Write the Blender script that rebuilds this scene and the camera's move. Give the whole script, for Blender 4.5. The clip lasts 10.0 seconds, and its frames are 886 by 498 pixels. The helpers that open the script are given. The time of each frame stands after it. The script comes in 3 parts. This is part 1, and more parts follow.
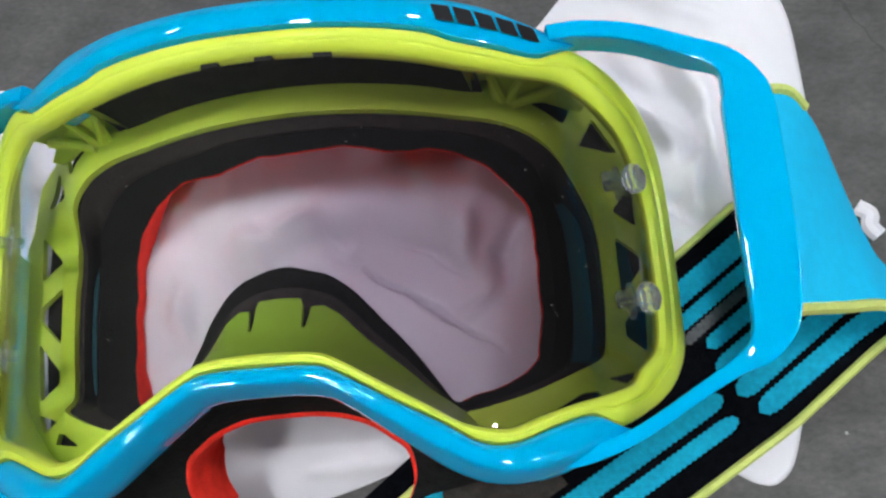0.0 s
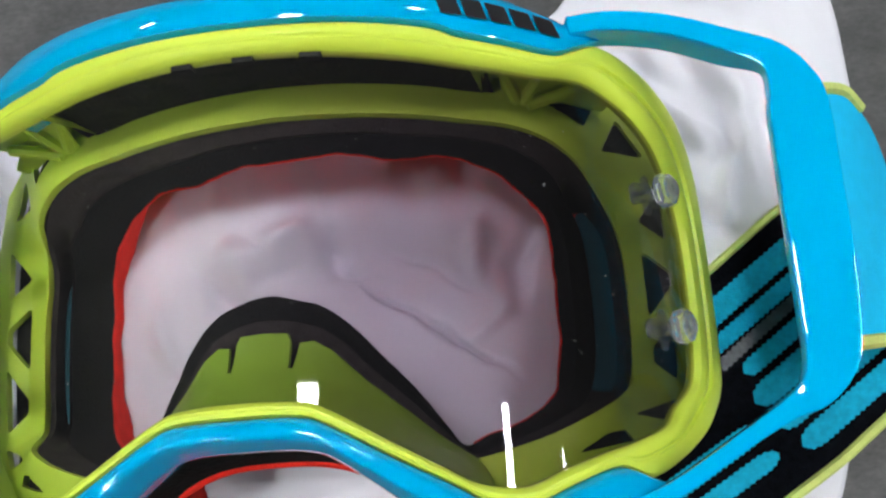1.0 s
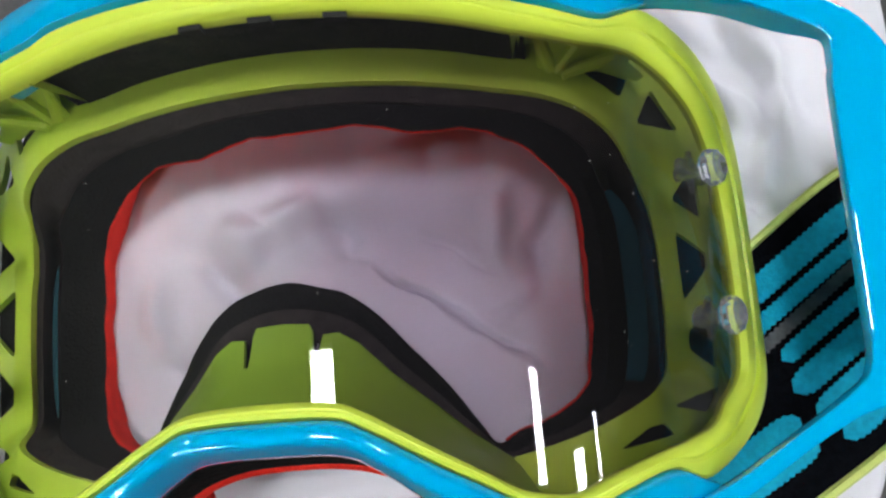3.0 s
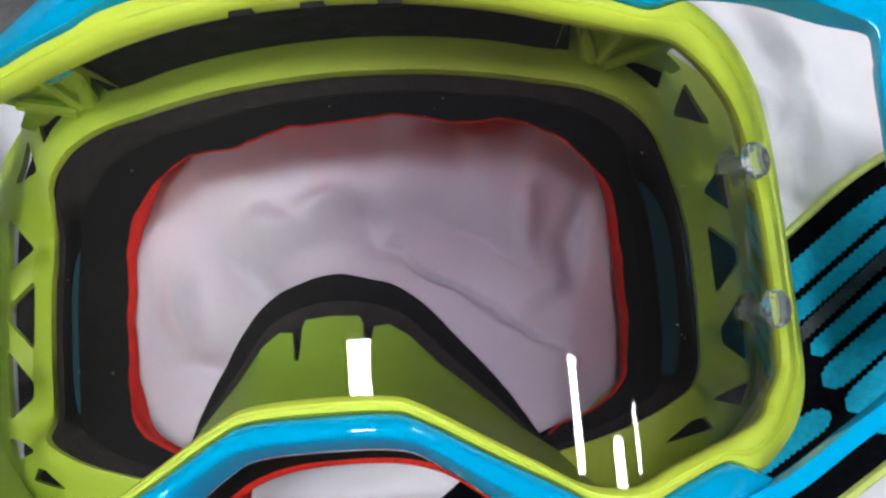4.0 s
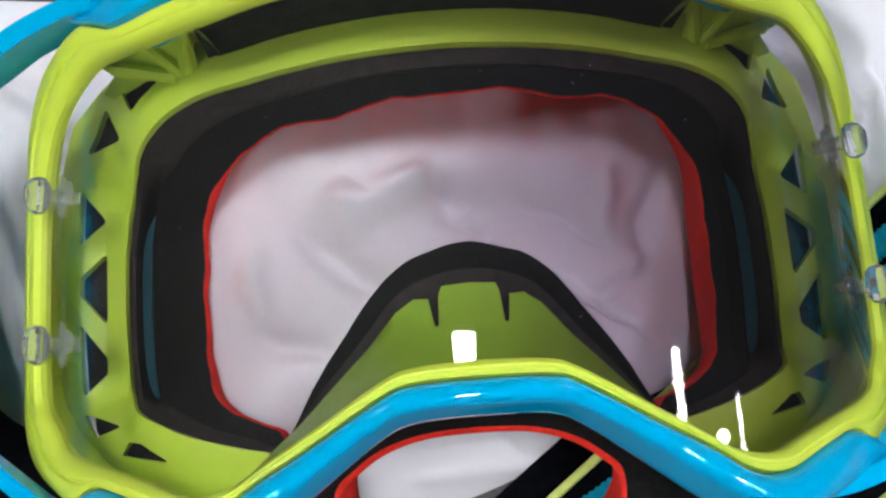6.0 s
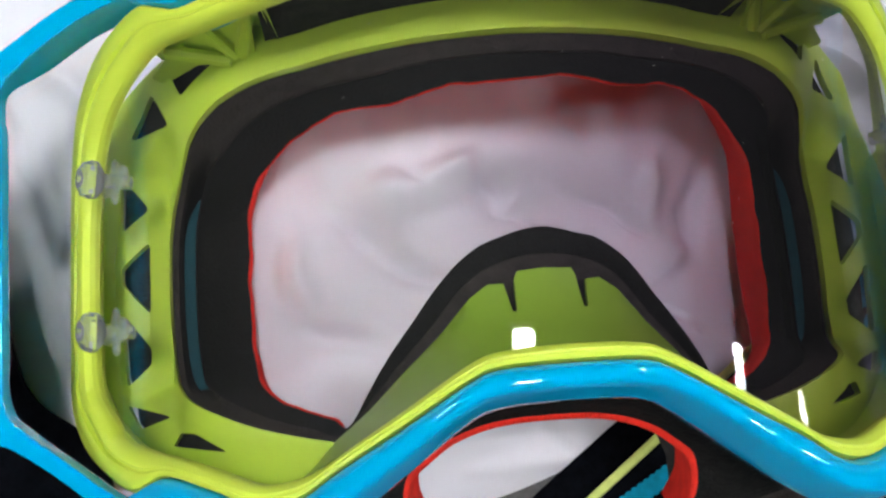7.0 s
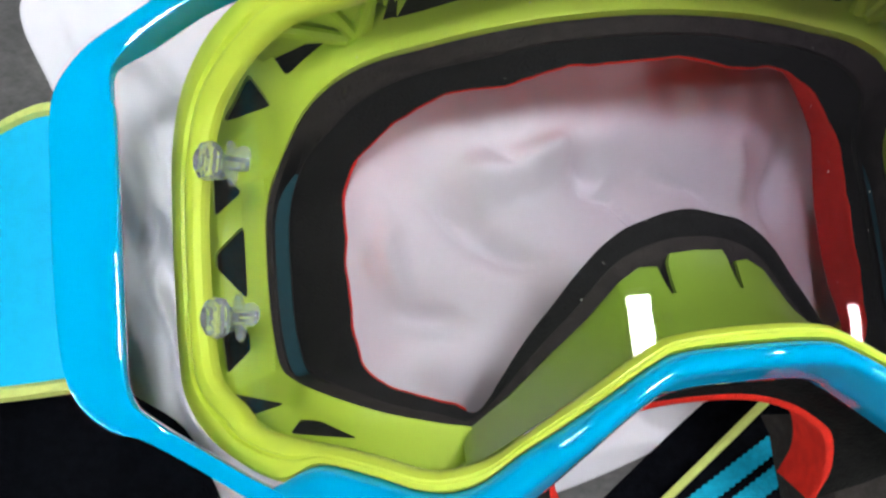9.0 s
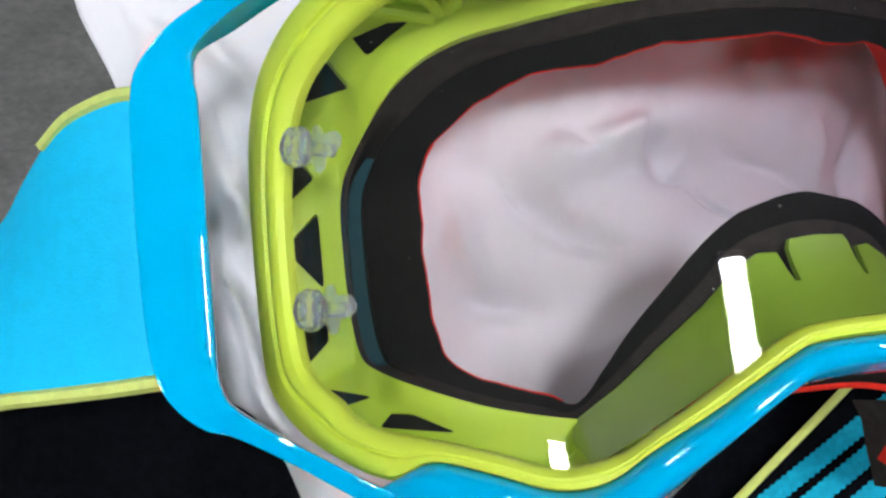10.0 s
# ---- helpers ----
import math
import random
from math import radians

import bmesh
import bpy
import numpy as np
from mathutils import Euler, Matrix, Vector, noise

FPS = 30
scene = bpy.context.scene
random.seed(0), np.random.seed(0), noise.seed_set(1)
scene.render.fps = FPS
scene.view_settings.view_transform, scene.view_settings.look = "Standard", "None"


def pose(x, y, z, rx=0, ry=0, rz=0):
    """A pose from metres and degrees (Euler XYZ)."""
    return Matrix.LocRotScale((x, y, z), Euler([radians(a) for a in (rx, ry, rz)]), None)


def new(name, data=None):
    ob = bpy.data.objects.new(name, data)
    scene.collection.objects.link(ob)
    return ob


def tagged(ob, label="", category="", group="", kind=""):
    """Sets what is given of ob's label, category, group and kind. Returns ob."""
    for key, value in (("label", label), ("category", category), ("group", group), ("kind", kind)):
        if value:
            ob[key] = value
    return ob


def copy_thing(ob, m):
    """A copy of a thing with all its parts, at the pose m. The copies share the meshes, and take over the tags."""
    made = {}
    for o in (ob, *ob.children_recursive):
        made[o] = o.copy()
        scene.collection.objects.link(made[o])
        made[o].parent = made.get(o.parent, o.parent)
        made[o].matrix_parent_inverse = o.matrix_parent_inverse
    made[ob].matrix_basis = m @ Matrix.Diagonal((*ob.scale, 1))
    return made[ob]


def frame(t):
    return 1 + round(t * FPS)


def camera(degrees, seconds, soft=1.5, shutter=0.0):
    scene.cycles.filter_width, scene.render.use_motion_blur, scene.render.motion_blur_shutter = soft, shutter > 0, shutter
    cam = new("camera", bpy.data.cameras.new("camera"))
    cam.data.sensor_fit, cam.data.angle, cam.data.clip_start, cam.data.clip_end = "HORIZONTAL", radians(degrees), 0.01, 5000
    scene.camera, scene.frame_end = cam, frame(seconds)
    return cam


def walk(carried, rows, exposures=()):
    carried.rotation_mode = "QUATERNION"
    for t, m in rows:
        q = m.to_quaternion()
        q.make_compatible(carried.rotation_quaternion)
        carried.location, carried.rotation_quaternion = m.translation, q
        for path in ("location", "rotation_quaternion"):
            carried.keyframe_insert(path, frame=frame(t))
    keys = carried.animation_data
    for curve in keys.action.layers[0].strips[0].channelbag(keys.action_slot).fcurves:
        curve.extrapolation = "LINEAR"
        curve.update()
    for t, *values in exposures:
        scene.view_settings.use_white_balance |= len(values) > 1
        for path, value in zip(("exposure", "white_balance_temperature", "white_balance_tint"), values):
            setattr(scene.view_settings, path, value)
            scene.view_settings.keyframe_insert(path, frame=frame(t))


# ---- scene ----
cam = camera(50.333, 10.0, soft=2.5)
PATH = [
    (0.0, 0.05095, -0.05431, 0.25610, 14.454, 6.024, -3.934),
    (0.5, 0.05074, -0.04499, 0.24427, 13.371, 6.495, -3.986),
    (1.0, 0.04968, -0.03929, 0.23467, 13.070, 6.475, -4.082),
    (1.5, 0.04783, -0.03488, 0.22760, 12.082, 6.481, -4.143),
    (2.0, 0.04408, -0.03424, 0.22148, 11.592, 6.138, -4.202),
    (3.5, 0.03211, -0.03196, 0.22125, 10.964, 3.773, -4.390),
    (4.0, 0.02390, -0.03173, 0.22007, 10.782, 2.798, -4.334),
    (4.5, 0.01510, -0.03226, 0.22030, 10.727, 1.716, -4.364),
    (5.0, 0.00721, -0.03392, 0.21982, 10.950, 0.829, -4.298),
    (5.5, -0.00087, -0.03460, 0.22033, 11.024, -0.205, -4.322),
    (7.0, -0.02497, -0.03703, 0.21599, 11.450, -2.717, -4.416),
    (7.5, -0.03405, -0.03569, 0.21752, 11.035, -3.703, -4.702),
    (8.0, -0.04209, -0.03539, 0.21683, 11.051, -4.716, -4.990),
    (8.5, -0.04968, -0.03374, 0.21540, 10.431, -5.671, -5.202),
    (9.0, -0.05832, -0.03404, 0.21184, 10.514, -6.259, -5.234),
    (9.5, -0.06850, -0.03227, 0.20838, 9.819, -6.998, -5.520),
    (10.0, -0.07611, -0.02946, 0.20407, 9.220, -6.873, -6.062),
]
walk(cam, [(t, pose(*p)) for t, *p in PATH], [(0.0, -0.2), (2.0, -0.28), (5.0, -0.22), (7.0, -0.16), (8.5, -0.1), (10.0, -0.1)])

# ---- world, lamps ----
world = bpy.data.worlds.new("world")
scene.world = world
world.use_nodes = True
world.node_tree.nodes["Background"].inputs[0].default_value = (0.75, 0.85, 1.0, 1)
world.node_tree.nodes["Background"].inputs[1].default_value = 0.3
LAMP = 140.0


# ---- materials ----
def material(name, base, rough=0.5, vary=0.08, scale=60.0, bump=0.0, bump_scale=400.0, spec=0.5, metal=0.0, sheen=0.0, trans=0.0, sss=0.0, coat=0.0):
    m = bpy.data.materials.new(name)
    m.use_nodes = True
    nt = m.node_tree
    b = nt.nodes["Principled BSDF"]
    co = nt.nodes.new("ShaderNodeTexCoord")
    n1 = nt.nodes.new("ShaderNodeTexNoise")
    n1.inputs["Scale"].default_value, n1.inputs["Detail"].default_value = scale, 5
    nt.links.new(co.outputs["Object"], n1.inputs["Vector"])
    ramp = nt.nodes.new("ShaderNodeValToRGB")
    lo = [max(0.0, c * (1 - vary)) for c in base]
    hi = [min(1.0, c * (1 + vary)) for c in base]
    ramp.color_ramp.elements[0].position, ramp.color_ramp.elements[0].color = 0.3, (*lo, 1)
    ramp.color_ramp.elements[1].position, ramp.color_ramp.elements[1].color = 0.7, (*hi, 1)
    nt.links.new(n1.outputs["Fac"], ramp.inputs["Fac"])
    nt.links.new(ramp.outputs["Color"], b.inputs["Base Color"])
    b.inputs["Roughness"].default_value = rough
    b.inputs["Specular IOR Level"].default_value = spec
    b.inputs["Metallic"].default_value = metal
    b.inputs["Sheen Weight"].default_value = sheen
    b.inputs["Transmission Weight"].default_value = trans
    b.inputs["Coat Weight"].default_value = coat
    if sss:
        b.inputs["Subsurface Weight"].default_value = sss
        b.inputs["Subsurface Radius"].default_value = (0.004, 0.004, 0.0015)
        b.inputs["Subsurface Scale"].default_value = 0.6
    if bump:
        n2 = nt.nodes.new("ShaderNodeTexNoise")
        n2.inputs["Scale"].default_value, n2.inputs["Detail"].default_value = bump_scale, 6
        nt.links.new(co.outputs["Object"], n2.inputs["Vector"])
        bp = nt.nodes.new("ShaderNodeBump")
        bp.inputs["Strength"].default_value, bp.inputs["Distance"].default_value = bump, 0.001
        nt.links.new(n2.outputs["Fac"], bp.inputs["Height"])
        nt.links.new(bp.outputs["Normal"], b.inputs["Normal"])
    return m


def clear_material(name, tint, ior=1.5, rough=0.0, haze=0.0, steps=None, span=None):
    """Clear plastic; with steps, their colours put shade into its tint along x over the span."""
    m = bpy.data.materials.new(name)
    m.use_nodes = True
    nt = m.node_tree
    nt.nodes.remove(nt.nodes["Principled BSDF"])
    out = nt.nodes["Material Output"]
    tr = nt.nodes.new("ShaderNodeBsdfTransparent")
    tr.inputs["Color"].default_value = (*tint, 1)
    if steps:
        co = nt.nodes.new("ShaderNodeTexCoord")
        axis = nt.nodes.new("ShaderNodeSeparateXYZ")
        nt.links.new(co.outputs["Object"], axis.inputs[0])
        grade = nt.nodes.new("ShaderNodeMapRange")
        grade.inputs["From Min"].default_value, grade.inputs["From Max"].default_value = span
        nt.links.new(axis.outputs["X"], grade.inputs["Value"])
        shading = nt.nodes.new("ShaderNodeValToRGB")
        shading.color_ramp.interpolation = "EASE"
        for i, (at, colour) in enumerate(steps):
            stop = shading.color_ramp.elements[i] if i < 2 else shading.color_ramp.elements.new(at)
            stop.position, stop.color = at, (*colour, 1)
        nt.links.new(grade.outputs["Result"], shading.inputs["Fac"])
        nt.links.new(shading.outputs["Color"], tr.inputs["Color"])
    gl = nt.nodes.new("ShaderNodeBsdfGlossy")
    gl.inputs["Roughness"].default_value = rough
    lw = nt.nodes.new("ShaderNodeLayerWeight")
    lw.inputs["Blend"].default_value = 0.5
    pw = nt.nodes.new("ShaderNodeMath")
    pw.operation, pw.inputs[1].default_value = "POWER", 5.0
    nt.links.new(lw.outputs["Facing"], pw.inputs[0])
    f0 = ((ior - 1) / (ior + 1)) ** 2
    fr = nt.nodes.new("ShaderNodeMath")
    fr.operation = "MULTIPLY_ADD"
    fr.inputs[1].default_value, fr.inputs[2].default_value = 1 - f0, f0
    nt.links.new(pw.outputs["Value"], fr.inputs[0])
    mix = nt.nodes.new("ShaderNodeMixShader")
    nt.links.new(fr.outputs["Value"], mix.inputs["Fac"])
    nt.links.new(gl.outputs["BSDF"], mix.inputs[2])
    base = tr.outputs["BSDF"]
    if haze:
        df = nt.nodes.new("ShaderNodeBsdfDiffuse")
        df.inputs["Color"].default_value = (0.85, 0.88, 0.88, 1)
        mh = nt.nodes.new("ShaderNodeMixShader")
        mh.inputs["Fac"].default_value = haze
        nt.links.new(tr.outputs["BSDF"], mh.inputs[1])
        nt.links.new(df.outputs["BSDF"], mh.inputs[2])
        base = mh.outputs["Shader"]
    nt.links.new(base, mix.inputs[1])
    nt.links.new(mix.outputs["Shader"], out.inputs["Surface"])
    return m


def floor_material():
    m = material("grey concrete", (0.058, 0.0555, 0.054), rough=0.6, vary=0.3, scale=9, bump=0.25, bump_scale=90)
    nt = m.node_tree
    b = nt.nodes["Principled BSDF"]
    co = nt.nodes.new("ShaderNodeTexCoord")
    fine = nt.nodes.new("ShaderNodeTexNoise")
    fine.inputs["Scale"].default_value, fine.inputs["Detail"].default_value = 70, 8
    streak = nt.nodes.new("ShaderNodeMapping")
    streak.inputs["Rotation"].default_value = (0, 0, 0.5)
    streak.inputs["Scale"].default_value = (1, 1.8, 1)
    nt.links.new(co.outputs["Object"], streak.inputs["Vector"])
    nt.links.new(streak.outputs["Vector"], fine.inputs["Vector"])
    mx = nt.nodes.new("ShaderNodeMix")
    mx.data_type, mx.blend_type = "RGBA", "OVERLAY"
    mx.inputs[0].default_value = 0.75
    old = b.inputs["Base Color"].links[0].from_socket
    nt.links.new(old, mx.inputs[6])
    nt.links.new(fine.outputs["Fac"], mx.inputs[7])
    # grit, and a few pale specks
    grit = nt.nodes.new("ShaderNodeTexNoise")
    grit.inputs["Scale"].default_value, grit.inputs["Detail"].default_value, grit.inputs["Roughness"].default_value = 420, 6, 0.7
    nt.links.new(streak.outputs["Vector"], grit.inputs["Vector"])
    mg = nt.nodes.new("ShaderNodeMix")
    mg.data_type, mg.blend_type = "RGBA", "OVERLAY"
    mg.inputs[0].default_value = 0.8
    nt.links.new(mx.outputs[2], mg.inputs[6])
    nt.links.new(grit.outputs["Fac"], mg.inputs[7])
    speck = nt.nodes.new("ShaderNodeTexVoronoi")
    speck.inputs["Scale"].default_value = 70
    nt.links.new(co.outputs["Object"], speck.inputs["Vector"])
    near = nt.nodes.new("ShaderNodeMath")
    near.operation, near.inputs[1].default_value = "LESS_THAN", 0.035
    nt.links.new(speck.outputs["Distance"], near.inputs[0])
    ms = nt.nodes.new("ShaderNodeMix")
    ms.data_type = "RGBA"
    ms.inputs[7].default_value = (0.3, 0.29, 0.28, 1)
    nt.links.new(near.outputs["Value"], ms.inputs[0])
    nt.links.new(mg.outputs[2], ms.inputs[6])
    # hairline cracks
    crack = nt.nodes.new("ShaderNodeTexVoronoi")
    crack.feature = "DISTANCE_TO_EDGE"
    crack.inputs["Scale"].default_value = 6
    warp = nt.nodes.new("ShaderNodeTexNoise")
    warp.inputs["Scale"].default_value, warp.inputs["Detail"].default_value = 25, 4
    nt.links.new(co.outputs["Object"], warp.inputs["Vector"])
    bend = nt.nodes.new("ShaderNodeMix")
    bend.data_type = "VECTOR"
    bend.inputs[0].default_value = 0.06
    nt.links.new(co.outputs["Object"], bend.inputs[4])
    nt.links.new(warp.outputs["Color"], bend.inputs[5])
    nt.links.new(bend.outputs[1], crack.inputs["Vector"])
    thin = nt.nodes.new("ShaderNodeMath")
    thin.operation, thin.inputs[1].default_value = "LESS_THAN", 0.003
    nt.links.new(crack.outputs["Distance"], thin.inputs[0])
    soft_ = nt.nodes.new("ShaderNodeMath")
    soft_.operation, soft_.inputs[1].default_value = "MULTIPLY", 0.5
    nt.links.new(thin.outputs["Value"], soft_.inputs[0])
    mc = nt.nodes.new("ShaderNodeMix")
    mc.data_type = "RGBA"
    mc.inputs[7].default_value = (0.02, 0.02, 0.02, 1)
    nt.links.new(soft_.outputs["Value"], mc.inputs[0])
    nt.links.new(ms.outputs[2], mc.inputs[6])
    nt.links.new(mc.outputs[2], b.inputs["Base Color"])
    return m


def glow(name, colour, strength):
    m = bpy.data.materials.new(name)
    m.use_nodes = True
    nt = m.node_tree
    nt.nodes.remove(nt.nodes["Principled BSDF"])
    e = nt.nodes.new("ShaderNodeEmission")
    e.inputs["Color"].default_value, e.inputs["Strength"].default_value = (*colour, 1), strength
    nt.links.new(e.outputs["Emission"], nt.nodes["Material Output"].inputs["Surface"])
    return m


YELLOW = material("lime yellow nylon", (0.54, 0.71, 0.07), rough=0.42, vary=0.05, scale=40, bump=0.03, bump_scale=900, spec=0.35, sss=0.2)
YELLOW_RIM = material("yellow nylon of the rim", (0.62, 0.74, 0.07), rough=0.42, vary=0.05, scale=40, bump=0.03, bump_scale=900, spec=0.35, sss=0.2)
# darker and greener than the frame's nylon, for the nose guard
GUARD = material("darker lime nylon", (0.25, 0.4, 0.035), rough=0.4, vary=0.06, scale=60, bump=0.04, bump_scale=900, spec=0.35)
BLUE = material("glossy sky blue plastic", (0.0, 0.385, 0.69), rough=0.02, vary=0.03, scale=30, spec=0.5)
FOAM = material("black face foam", (0.009, 0.0085, 0.008), rough=0.95, vary=0.3, scale=500, bump=0.5, bump_scale=1500, spec=0.2)
FOAM_GREY = material("dark grey face foam", (0.033, 0.028, 0.025), rough=0.95, vary=0.3, scale=400, bump=0.5, bump_scale=1300, spec=0.2)
VENT = material("dark vent foam", (0.02, 0.02, 0.018), rough=0.95, vary=0.4, scale=300, bump=0.6, bump_scale=900, spec=0.2)
RED = material("red fleece lining", (0.88, 0.04, 0.025), rough=0.95, vary=0.12, scale=300, bump=0.5, bump_scale=1800, spec=0.1)
CLOTH = material("white microfibre cloth", (0.72, 0.7, 0.745), rough=0.9, vary=0.03, scale=35, bump=0.02, bump_scale=1200, spec=0.2)
STRAP_CYAN = material("cyan strap fabric", (0.0, 0.5, 0.85), rough=0.7, vary=0.04, scale=400, bump=0.2, bump_scale=1500, spec=0.3)
STRAP_PRINT = material("cyan woven strap print", (0.0, 0.33, 0.5), rough=0.8, vary=0.15, scale=700, bump=0.4, bump_scale=1600, spec=0.25)
STRAP_BLACK = material("black woven strap", (0.0025, 0.003, 0.0045), rough=0.95, vary=0.5, scale=500, bump=0.4, bump_scale=1400, spec=0.04)
PIPING = material("yellow strap piping", (0.58, 0.66, 0.17), rough=0.7, vary=0.08, scale=500, bump=0.3, bump_scale=1500)
# the strap's cyan, darkened for the shade it lies in
STRAP_SHADED = material("shaded cyan strap fabric", (0.0, 0.055, 0.072), rough=0.8, vary=0.1, scale=500, bump=0.3, bump_scale=1500)
INK = material("black ink", (0.006, 0.006, 0.008), rough=0.5, vary=0.1, scale=200)
SCUFF = material("grey silicone grip", (0.03, 0.032, 0.035), rough=0.35, vary=0.8, scale=260, bump=0.3, bump_scale=700)
# shade over the right half is put into the tint; haze paints reflected veil
LENS = clear_material("clear lens with right-side shade in its tint", (0.985, 0.98, 0.985), 1.36, haze=0.003, steps=((0.02, (0.985, 0.98, 0.985)), (0.48, (0.8, 0.765, 0.815)), (0.6, (0.785, 0.75, 0.79)), (1.0, (0.64, 0.62, 0.64))), span=(-0.022, 0.075))
CLEAR = clear_material("clear plastic", (0.95, 0.97, 0.97), 1.9, 0.05, 0.2)
DUST = material("pale dust", (0.55, 0.55, 0.5), rough=0.9)
GLASS = material("clear moulded plastic", (0.93, 0.95, 0.95), rough=0.05, vary=0.02, trans=0.88)
GLASS.node_tree.nodes["Principled BSDF"].inputs["IOR"].default_value = 1.4
FLOOR = floor_material()
PAINT = material("dull wall paint", (0.2, 0.2, 0.195), rough=0.8, vary=0.06, scale=2, bump=0.1, bump_scale=60)
CEIL = material("grey ceiling paint", (0.09, 0.09, 0.09), rough=0.85, vary=0.04, scale=2)
STEEL = material("white lamp housing", (0.8, 0.8, 0.8), rough=0.4, vary=0.02)
TUBE = glow("cool white lamp", (0.93, 0.97, 1.0), LAMP * 1.2)
# set weaker, to balance the light between the lamps
TUBE_DIM = glow("dimmer cool white lamp", (0.93, 0.97, 1.0), LAMP * 0.95)


# ---- mesh helpers ----
def finish(bm, smooth=True):
    bmesh.ops.recalc_face_normals(bm, faces=bm.faces)
    for f in bm.faces:
        f.smooth = smooth


def part(name, bm, mat, parent=None, label="", smooth=True, angle=40):
    finish(bm, smooth)
    me = bpy.data.meshes.new(name)
    if smooth:
        for e in bm.edges:
            if len(e.link_faces) == 2 and e.calc_face_angle(0) > radians(angle):
                e.smooth = False
    bm.to_mesh(me)
    bm.free()
    me.materials.append(mat)
    ob = new(name, me)
    if parent:
        ob.parent = parent
    if label:
        tagged(ob, label)
    return ob


def spline(points, per=8, closed=False):
    """Catmull-Rom through the points."""
    pts = [Vector(p) for p in points]
    n = len(pts)
    out = []
    for i in range(n if closed else n - 1):
        if closed:
            a, b, c, d = (pts[(i + k) % n] for k in (-1, 0, 1, 2))
        else:
            b, c = pts[i], pts[i + 1]
            a = pts[i - 1] if i else b * 2 - c
            d = pts[i + 2] if i + 2 < n else c * 2 - b
        for k in range(per):
            t = k / per
            out.append(0.5 * ((2 * b) + (c - a) * t + (2 * a - 5 * b + 4 * c - d) * t * t + (3 * b - a - 3 * c + d) * t ** 3))
    if not closed:
        out.append(pts[-1].copy())
    return out


def loft(rings, closed_u=True, closed_v=False):
    """Quads between rings of equal length. closed_u: each ring closes; closed_v: the last ring joins the first."""
    bm = bmesh.new()
    vs = [[bm.verts.new(p) for p in r] for r in rings]
    n = len(rings[0])
    for i in range(len(rings) if closed_v else len(rings) - 1):
        a, b = vs[i], vs[(i + 1) % len(rings)]
        for j in range(n if closed_u else n - 1):
            k = (j + 1) % n
            bm.faces.new((a[j], a[k], b[k], b[j]))
    return bm


def cap(bm, ring):
    bm.verts.ensure_lookup_table()
    bm.faces.new([bm.verts[i] for i in ring])


def mirrored(half):
    """A closed outline from its right half, that runs from the top centre to the bottom centre."""
    return [Vector(p) for p in half] + [Vector((-p[0], *p[1:])) for p in half[-2:0:-1]]


def tube(points, radius, sides=8):
    rings = []
    for i, p in enumerate(points):
        t = (points[min(i + 1, len(points) - 1)] - points[max(i - 1, 0)]).normalized()
        u = t.cross(Vector((0, 0, 1)))
        if u.length < 0.1:
            u = t.cross(Vector((0, 1, 0)))
        u.normalize()
        w = t.cross(u)
        rings.append([p + radius * (math.cos(a) * u + math.sin(a) * w) for a in (2 * math.pi * k / sides for k in range(sides))])
    bm = loft(rings)
    cap(bm, range(sides))
    cap(bm, range(len(rings) * sides - sides, len(rings) * sides))
    return bm


def sheet(outline, holes, lift, thick, step=0.003, along=None):
    """A plate with holes, cut from the plan and bent on to the surface z = lift(x, y); it is thick downwards."""
    bm = bmesh.new()
    for loop in [outline] + holes:
        vs = [bm.verts.new((p[0], p[1], 0)) for p in loop]
        for i in range(len(vs)):
            bm.edges.new((vs[i], vs[(i + 1) % len(vs)]))
    bmesh.ops.triangle_fill(bm, use_beauty=True, edges=bm.edges[:])
    xs = [v.co.x for v in bm.verts]
    x = min(xs) + step
    while x < max(xs):
        bmesh.ops.bisect_plane(bm, geom=bm.verts[:] + bm.edges[:] + bm.faces[:], plane_co=(x, 0, 0), plane_no=(1, 0, 0))
        x += step
    if along:
        ys = [v.co.y for v in bm.verts]
        y = min(ys) + along
        while y < max(ys):
            bmesh.ops.bisect_plane(bm, geom=bm.verts[:] + bm.edges[:] + bm.faces[:], plane_co=(0, y, 0), plane_no=(0, 1, 0))
            y += along
    top = bm.faces[:]
    border = [e for e in bm.edges if len(e.link_faces) == 1]
    low = {}
    for v in bm.verts[:]:
        low[v] = bm.verts.new(v.co)
    for f in top:
        bm.faces.new([low[v] for v in reversed(f.verts)])
    for e in border:
        a, b = e.verts
        bm.faces.new((a, b, low[b], low[a]))
    for v, l in low.items():
        z = lift(v.co.x, v.co.y)
        v.co.z, l.co.z = z, z - thick
    return bm


def box(x0, x1, y0, y1, z0, z1, bevel=0.0):
    bm = bmesh.new()
    bmesh.ops.create_cube(bm, size=1)
    for v in bm.verts:
        v.co = ((x0 + x1) / 2 + v.co.x * (x1 - x0), (y0 + y1) / 2 + v.co.y * (y1 - y0), (z0 + z1) / 2 + v.co.z * (z1 - z0))
    if bevel:
        bmesh.ops.bevel(bm, geom=bm.edges[:], offset=bevel, segments=2, affect="EDGES")
    return bm


